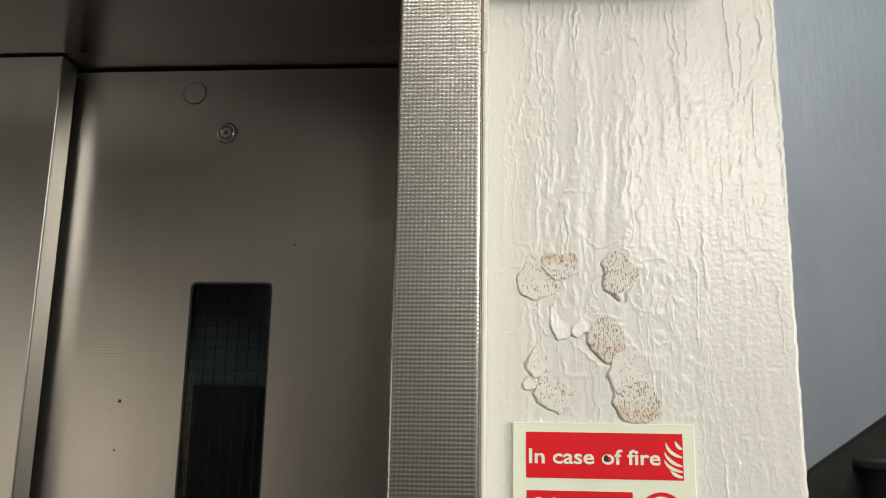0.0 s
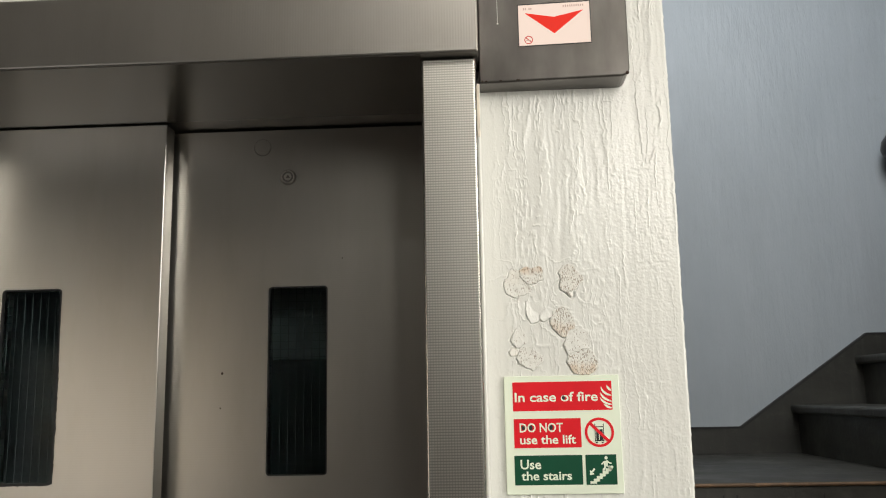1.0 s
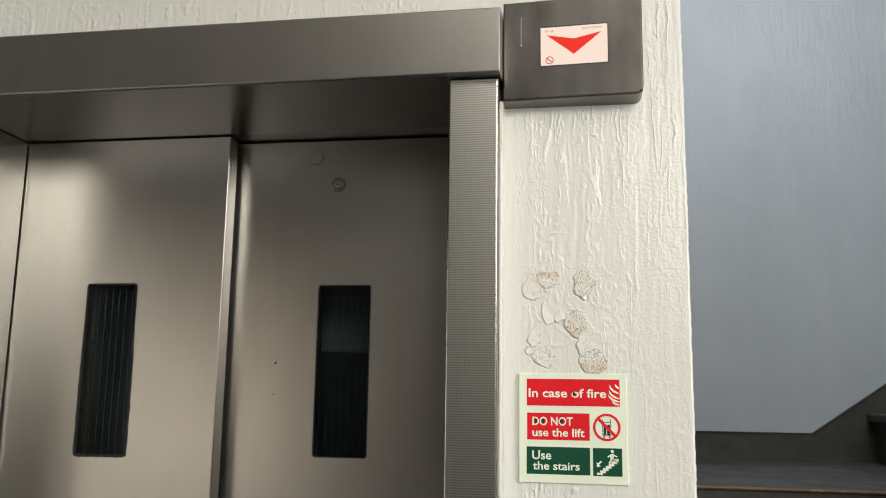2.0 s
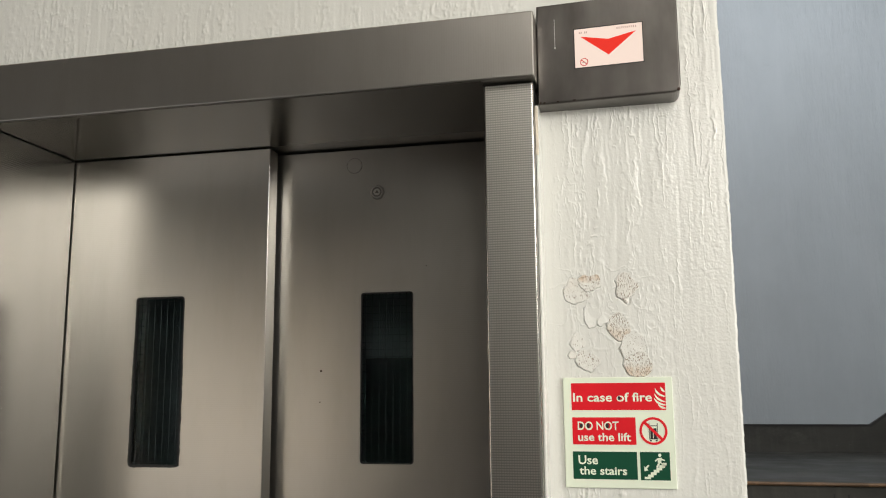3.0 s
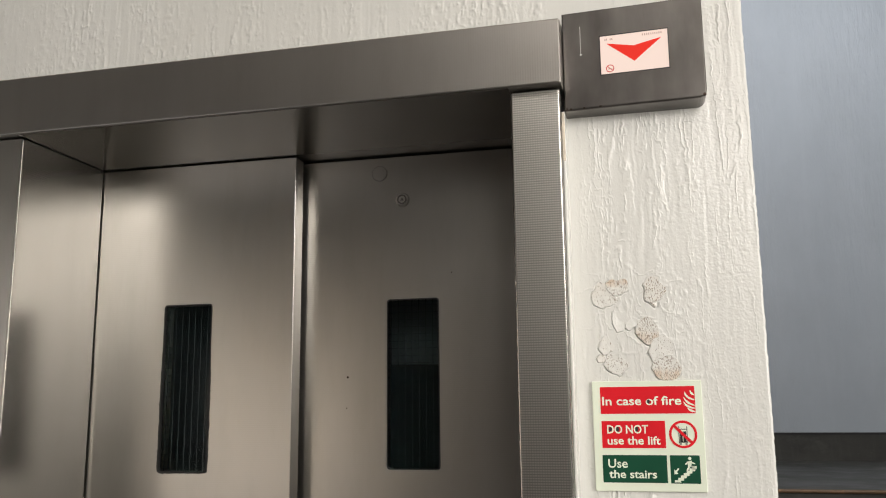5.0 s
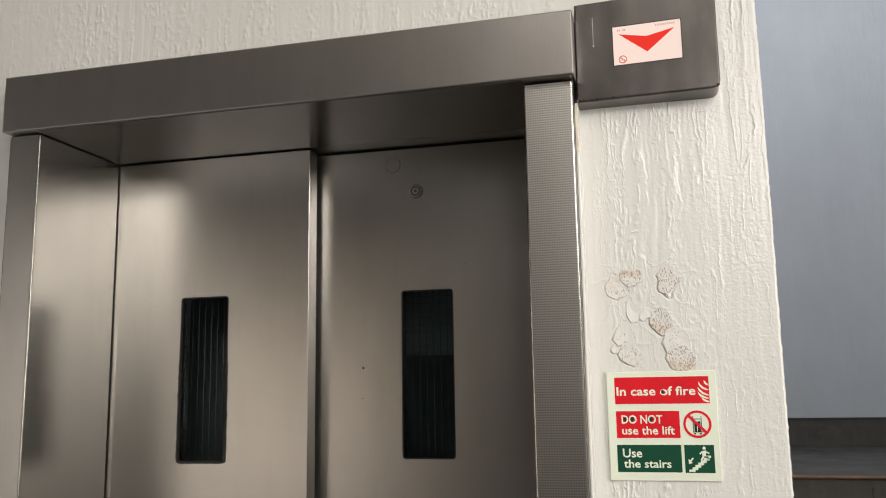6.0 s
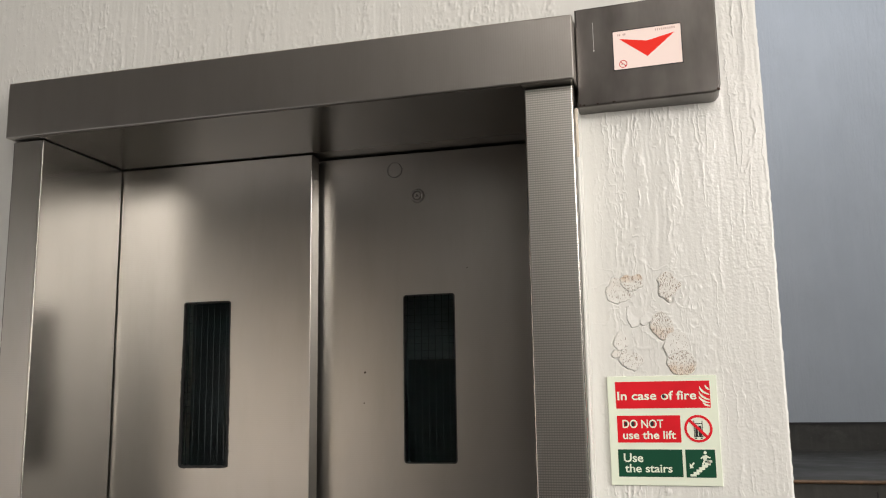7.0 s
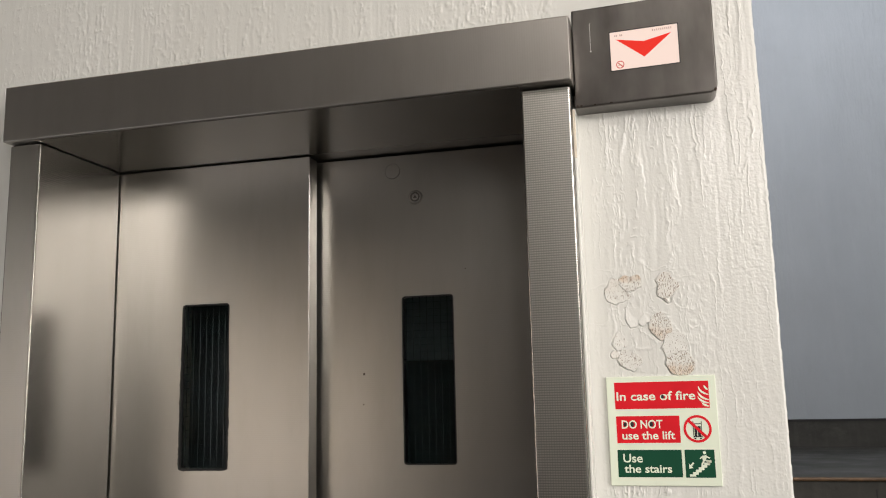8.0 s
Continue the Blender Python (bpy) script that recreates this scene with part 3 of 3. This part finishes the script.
part("bead", box(-0.0124, -0.0080, 0.6500, 0.6905, 1.0, 2.038, 0.0018), M_WHITE, bead)
part("stain", box(-0.0121, -0.0083, 0.6493, 0.6510, 1.965, 2.036, 0.0004), M_CAULK, bead, "yellowed upper end of the bead")

# ---- lift doors ----
D1_Y, D2_Y = 0.857, 0.903


def lift_door(x0, x1, y, win, dirty):
    d = thing("lift_door", "stainless steel lift door leaf with narrow wired-glass window", "lift door", "lift door leaves")
    wx0, wx1, wz0, wz1 = win
    hole = rounded(wx0, wx1, wz0, wz1, 0.006)
    bm = plate(rect(x0, x1, 0.01, 2.0662), y, y + 0.032, [hole])
    sharp = [e for e in bm.edges if len(e.link_faces) == 2 and min(v.co.x for v in e.verts) > x1 - 0.001 and e.calc_face_angle(0) > 1.0 and all(abs(v.co.y - y) < 1e-5 for v in e.verts)]
    bmesh.ops.bevel(bm, geom=sharp, offset=0.0018, segments=2, affect="EDGES", profile=0.5)
    part("panel", bm, M_DOOR, d)
    pane = part("pane", box(wx0 + 0.0004, wx1 - 0.0004, y + 0.0035, y + 0.0095, wz0 + 0.0004, wz1 - 0.0004), M_PANE_DIRTY if dirty else M_PANE, d, "dark wired glass pane")
    part("gasket", plate(rounded(wx0 + 0.0002, wx1 - 0.0002, wz0 + 0.0002, wz1 - 0.0002, 0.006), y + 0.0006, y + 0.0033, [rounded(wx0 + 0.0022, wx1 - 0.0022, wz0 + 0.0022, wz1 - 0.0022, 0.005)]), M_SEAL, d)
    wires = bmesh.new()
    pitch, r = 0.0125, 0.0005
    n = int((wx1 - wx0) / pitch)
    for i in range(n + 1):
        x = wx0 + pitch * (i + 0.45)
        if x < wx1:
            box(x - r, x + r, y + 0.0098, y + 0.0108, wz0, wz1, bm=wires)
    for i in range(int((wz1 - wz0) / pitch) + 1):
        z = wz0 + pitch * (i + 0.4)
        if z < wz1:
            box(wx0, wx1, y + 0.0100, y + 0.0106, z - 0.6 * r, z + 0.6 * r, bm=wires)
    part("wire_mesh", wires, M_WIRE, pane, "fine square wire mesh")
    return d


d1 = lift_door(OPEN_L - 0.036, -0.506, D1_Y, (-0.7555, -0.662, 1.5145, 1.8075), True)
d2 = lift_door(-0.54, -0.0865 + 0.03, D2_Y, (-0.3505, -0.2560, 1.518, 1.809), False)


# ---- door fittings ----
def lock(x, z, y):
    """Round emergency key lock with a three-cornered socket."""
    t = thing("door_lock", "small round steel emergency lock in the lift door", "lock")
    part("escutcheon", disc(x, z, 0.0132, y - 0.0035, y - 0.0002, 32, 0.0025), M_CHROME, t)
    part("collar", ring(x, z, 0.0062, 0.0088, y - 0.0048, y - 0.0034), M_BOX, t)
    part("socket", disc(x, z, 0.0040, y - 0.0042, y - 0.0036, 3), M_BOX, t, "dark three-cornered key socket")
    return t


lock(-0.3212, 1.9865, D2_Y)
plug = thing("hole_plug", "flush round steel blanking plug in the lift door", "blanking plug")
part("disc", disc(-0.364, 2.0377, 0.0138, D2_Y - 0.0010, D2_Y - 0.0002, 36, 0.0006), M_DOOR, plug)
part("rim", ring(-0.364, 2.0377, 0.0139, 0.0142, D2_Y - 0.0005, D2_Y - 0.0002), M_BOX, plug)
for x, z, r in ((-0.4215, 1.6745, 0.0020), (-0.4230, 1.6212, 0.0012), (-0.233, 1.852, 0.0010)):
    mark = thing("dent_mark", "small dark dent in the steel lift door", "dent", "dents in the door")
    part("pit", disc(x, z, r, D2_Y - 0.0006, D2_Y - 0.0001, 9, r * 0.5), M_RUST, mark)


def seal_bead(win, y):
    """A crumbling black bead of sealant round a door window."""
    x0, x1, z0, z1 = win
    pts = []
    base = rounded(x0, x1, z0, z1, 0.006, 6)
    rng = random.Random(5)
    for (ax, az), (bx, bz) in zip(base, base[1:] + base[:1]):
        k = max(1, int(math.hypot(bx - ax, bz - az) / 0.0022))
        for i in range(k):
            pts.append((ax + (bx - ax) * i / k, az + (bz - az) * i / k))
    cx, cz = (x0 + x1) / 2, (z0 + z1) / 2
    outer = []
    for x, z in pts:
        low = min(1.0, max(0.0, (z1 - 0.07 - z) / 0.08))
        g = 0.0005 + low * (0.0007 + 0.0034 * max(0.0, noise.noise((x * 110, z * 150, 3.0)) - 0.05) + 0.0026 * max(0.0, noise.noise((x * 300, z * 420, 5.0))) + 0.0010 * rng.random())
        sx = g if x > x1 - 0.004 else (-g if x < x0 + 0.004 else 0)
        sz = (g * 0.6) if z > z1 - 0.004 else (-g if z < z0 + 0.004 else 0)
        outer.append((x + sx, z + sz))
    inner = [(x + (cx - x) * 0.03, z + (0.0014 if z < cz else -0.0014)) for x, z in base]
    return plate(outer, y - 0.0012, y + 0.003, [inner])


part("sealant", seal_bead((-0.7555, -0.662, 1.5145, 1.8075), D1_Y), M_SEAL, d1, "crumbling black sealant round the window")

# ---- floor indicator ----
BX0, BX1, BZ0, BZ1, BY = -0.0078, 0.188, 2.0395, 2.1885, 0.6555
ind = thing("lift_indicator", "brushed steel lift indicator box with lit red arrow", "lift indicator")
bm = bmesh.new()
box(BX0, BX1, BY, WALL_Y + 0.030, BZ0, BZ1, bm=bm)
low = [e for e in bm.edges if all(abs(v.co.x - BX1) < 1e-5 for v in e.verts) and abs(e.verts[0].co.z - e.verts[1].co.z) < 1e-5 and abs(e.verts[0].co.z - BZ0) < 1e-5]
bmesh.ops.bevel(bm, geom=low, offset=0.012, segments=5, affect="EDGES", profile=0.5)
front = [e for e in bm.edges if all(abs(v.co.y - BY) < 1e-5 for v in e.verts)]
bmesh.ops.bevel(bm, geom=front, offset=0.0025, segments=3, affect="EDGES", profile=0.5)
part("housing", bm, M_BOX, ind)
SX0, SX1, SZ0, SZ1 = 0.0461, 0.1400, 2.0885, 2.1458
part("bezel", plate(rect(SX0 - 0.0012, SX1 + 0.0012, SZ0 - 0.0012, SZ1 + 0.0012), BY - 0.0005, BY + 0.001, [rect(SX0, SX1, SZ0, SZ1)]), M_SEAL, ind)
screen = part("screen", box(SX0, SX1, BY - 0.0003, BY + 0.001, SZ0, SZ1), M_SCREEN, ind, "lit pale screen")


def on_screen(u, v):
    return SX0 + u * (SX1 - SX0), SZ1 - v * (SZ1 - SZ0)


SY = BY - 0.0007
part("arrow", plate([on_screen(*p) for p in ((0.09, 0.20), (0.50, 0.74), (0.91, 0.20), (0.50, 0.335))], SY, BY - 0.0004), M_ARROW, screen, "red arrow pointing down")
cx, cz = on_screen(0.135, 0.865)
part("warning_ring", ring(cx, cz, 0.0046, 0.0057, SY, BY - 0.0004), M_SCREENRED, screen)
part("warning_slash", plate([(cx - 0.0041, cz + 0.0030), (cx - 0.0032, cz + 0.0038), (cx + 0.0041, cz - 0.0030), (cx + 0.0032, cz - 0.0038)], SY, BY - 0.0004), M_SCREENRED, screen)
part("warning_bar", plate(rect(cx - 0.0034, cx + 0.0030, cz - 0.0012, cz - 0.0002), SY - 0.0001, BY - 0.0004), M_SCREENINK, screen)
# the small status line: too small to read, one bar for each sign
for i in range(15):
    u0 = 0.070 + 0.026 * i if i < 5 else 0.630 + 0.030 * (i - 5)
    top = 0.075 if i < 5 else 0.055
    if i == 2:
        continue
    (a, b), (c, d) = on_screen(u0, top + 0.052), on_screen(u0 + 0.016, top)
    part("status_bar", plate(rect(a, c, b, d), SY, BY - 0.0004), M_SCREENINK, screen)
part("paint_drip", plate(rounded(0.0179, 0.0185, 2.122, 2.165, 0.0003, 3), BY - 0.0006, BY - 0.0001), M_WHITE, ind, "dried white paint drip")
part("paint_drip", disc(0.0182, 2.1220, 0.0013, BY - 0.0009, BY - 0.0001, 10, 0.0004), M_WHITE, ind, "dried white paint drip")
for x, z, r, s in ((0.1845, 2.0440, 0.0026, 1.0), (-0.0045, 2.0425, 0.0018, 1.0), (0.0010, 2.0421, 0.0012, 2.0), (0.020, 2.0420, 0.0010, 2.2), (0.043, 2.0421, 0.0010, 3.2)):
    b2 = stretched(disc(x, z, r, BY - 0.0006, BY + 0.0012, 9, r * 0.3), x, z, s, 1)
    part("rust_spot", b2, M_RUST, ind, "chipped rusty edge")

# the box sits skewed on the wall, its far side prouder
for o in ind.children_recursive:
    for v in o.data.vertices:
        v.co.y -= 0.053 * v.co.x

# ---- fire notice ----
GX, GZ, GW, GH, GY = 0.0128, 1.6565, 0.1452, 0.1462, WALL_Y - 0.0042
notice = thing("fire_notice", "pale plastic fire notice with red and green panels", "sign")
part("board", box(GX, GX + GW, GY, GY + 0.004, GZ - GH, GZ, 0.0005, 1), M_SIGN, notice)


def on_board(u, v):
    return GX + u * GW, GZ - v * GH


def panel(name, u0, u1, v0, v1, material, label):
    (a, d), (c, b) = on_board(u0, v0), on_board(u1, v1)
    return part(name, plate(rounded(a, c, b, d, 0.0004, 1), GY - 0.0003, GY - 0.0001), material, notice, label)


red_1 = panel("red_panel", 0.074, 0.935, 0.052, 0.300, M_RED, "red printed panel")
red_2 = panel("red_panel", 0.076, 0.655, 0.366, 0.612, M_RED, "red printed panel")
green_1 = panel("green_panel", 0.072, 0.655, 0.675, 0.922, M_GREEN, "dark green printed panel")
green_2 = panel("green_panel", 0.682, 0.946, 0.675, 0.925, M_GREEN, "dark green printed panel")
PY0, PY1 = GY - 0.0005, GY - 0.00028


def lettering(text, u0, u1, v, cap, parent, material):
    """Printed words from u0 to u1 with their base line at v and capitals of that height."""
    cu = bpy.data.curves.new("words", "FONT")
    cu.body, cu.size, cu.offset, cu.resolution_u = text, 1.0, 0.019, 3
    tmp = new("words", cu)
    bpy.context.view_layer.update()
    me = bpy.data.meshes.new_from_object(tmp.evaluated_get(bpy.context.evaluated_depsgraph_get()))
    bpy.data.objects.remove(tmp)
    bm = bmesh.new()
    bm.from_mesh(me)
    xs = [w.co.x for w in bm.verts]
    (a, z), (c, _) = on_board(u0, v), on_board(u1, v)
    k = (c - a) / (max(xs) - min(xs))
    for w in bm.verts:
        w.co = Vector((a + (w.co.x - min(xs)) * k, PY0, z + w.co.y * cap * GH / 0.70))
    if bm.faces and sum(f.normal.y for f in bm.faces) > 0:
        bmesh.ops.reverse_faces(bm, faces=bm.faces)
    return part("lettering", bm, material, parent)


lettering("In case of fire", 0.090, 0.812, 0.220, 0.078, red_1, M_SIGN)
lettering("DO NOT", 0.125, 0.500, 0.478, 0.075, red_2, M_SIGN)
lettering("use the lift", 0.125, 0.608, 0.578, 0.072, red_2, M_SIGN)
lettering("Use", 0.122, 0.300, 0.787, 0.078, green_1, M_SIGN)
lettering("the stairs", 0.128, 0.560, 0.880, 0.072, green_1, M_SIGN)
# ink blots in the round letters
for u, v, r, holder in ((0.515, 0.190, 0.0026, red_1), (0.157, 0.441, 0.0027, red_2), (0.222, 0.441, 0.0031, red_2), (0.397, 0.441, 0.0031, red_2), (0.24, 0.199, 0.0008, red_1),
                        (0.335, 0.205, 0.0007, red_1), (0.745, 0.198, 0.0008, red_1)):
    x, z = on_board(u, v)
    b2 = stretched(disc(x, z, r, PY0 - 0.0002, PY1, 11, 0.0001), x, z, 0.8, 1.1)
    part("ink_blot", b2, M_INK, holder, "black ink blot in a letter")
# flames: curved tapering licks
for a, b, c in (((0.894, 0.090), (0.902, 0.122), (0.930, 0.134)), ((0.844, 0.100), (0.850, 0.158), (0.930, 0.178)), ((0.835, 0.150), (0.854, 0.209), (0.930, 0.226)),
                ((0.832, 0.193), (0.854, 0.245), (0.930, 0.254)), ((0.864, 0.248), (0.885, 0.276), (0.930, 0.284))):
    p0, p1, p2 = Vector(a), Vector(b), Vector(c)
    side_a, side_b = [], []
    for s in range(10):
        q = s / 9
        c = p0 * (1 - q) ** 2 + p1 * 2 * q * (1 - q) + p2 * q * q
        d = (p1 - p0) * (1 - q) + (p2 - p1) * q
        nrm = Vector((d.y, -d.x)).normalized() * (0.0095 * math.sin(math.pi * (0.03 + 0.85 * q)) ** 0.9)
        side_a.append(on_board(*(c + nrm)))
        side_b.append(on_board(*(c - nrm)))
    part("flame", plate(side_a + side_b[::-1], PY0, PY1), M_SIGN, red_1)
# crossed-out lift
cx, cz = on_board(0.812, 0.488)
ban = part("ban_ring", ring(cx, cz, 0.0150, 0.0182, GY - 0.0004, GY - 0.0001, 40), M_RED, notice, "red ring with a slash")
for u0, u1, v0, v1 in ((0.772, 0.778, 0.415, 0.565), (0.845, 0.851, 0.415, 0.565), (0.772, 0.851, 0.438, 0.445), (0.772, 0.851, 0.553, 0.562), (0.784, 0.806, 0.470, 0.553), (0.814, 0.840, 0.462, 0.553),
                       (0.778, 0.795, 0.568, 0.580), (0.828, 0.845, 0.568, 0.580)):
    (a, d), (c, b) = on_board(u0, v0), on_board(u1, v1)
    part("lift_symbol", plate(rect(a, c, b, d), GY - 0.00035, GY - 0.0001), M_INK, ban)
q = 0.0013
part("ban_slash", plate([(cx - 0.0122 - q, cz + 0.0122 - q), (cx - 0.0122 + q, cz + 0.0122 + q), (cx + 0.0122 + q, cz - 0.0122 + q), (cx + 0.0122 - q, cz - 0.0122 - q)], PY0, GY - 0.00036), M_RED, ban)
# stairs symbol with an arrow and a plain slanted shape
stair_pts = [(0.715, 0.905), (0.715, 0.885)]
for i in range(6):
    stair_pts += [(0.745 + 0.026 * i, 0.885 - 0.021 * i), (0.745 + 0.026 * i, 0.864 - 0.021 * i)]
stair_pts += [(0.915, 0.759), (0.915, 0.780)]
for i in range(5, -1, -1):
    stair_pts += [(0.770 + 0.026 * i, 0.785 + 0.021 * (5 - i) - 0.001), (0.770 + 0.026 * i, 0.804 + 0.021 * (5 - i))]
stair_pts += [(0.765, 0.905)]
part("stair_symbol", plate([on_board(u, v + 0.010) for u, v in stair_pts], PY0, PY1), M_SIGN, green_2)
part("arrow_symbol", plate([on_board(u, v) for u, v in ((0.715, 0.845), (0.715, 0.800), (0.728, 0.812), (0.752, 0.786), (0.762, 0.797), (0.738, 0.823), (0.752, 0.838))], PY0, PY1), M_SIGN, green_2)
for pts in (((0.835, 0.730), (0.875, 0.722), (0.868, 0.775), (0.838, 0.770)), ((0.842, 0.770), (0.858, 0.772), (0.838, 0.812), (0.822, 0.806)), ((0.862, 0.772), (0.880, 0.768), (0.905, 0.800), (0.892, 0.806)),
            ((0.812, 0.752), (0.838, 0.728), (0.842, 0.740), (0.820, 0.762)), ((0.872, 0.730), (0.905, 0.745), (0.900, 0.756), (0.870, 0.745))):
    part("symbol_bar", plate([on_board(*p) for p in pts], PY0, PY1), M_SIGN, green_2)
px, pz = on_board(0.858, 0.703)
part("symbol_dot", disc(px, pz, 0.0021, PY0, PY1, 16), M_SIGN, green_2)
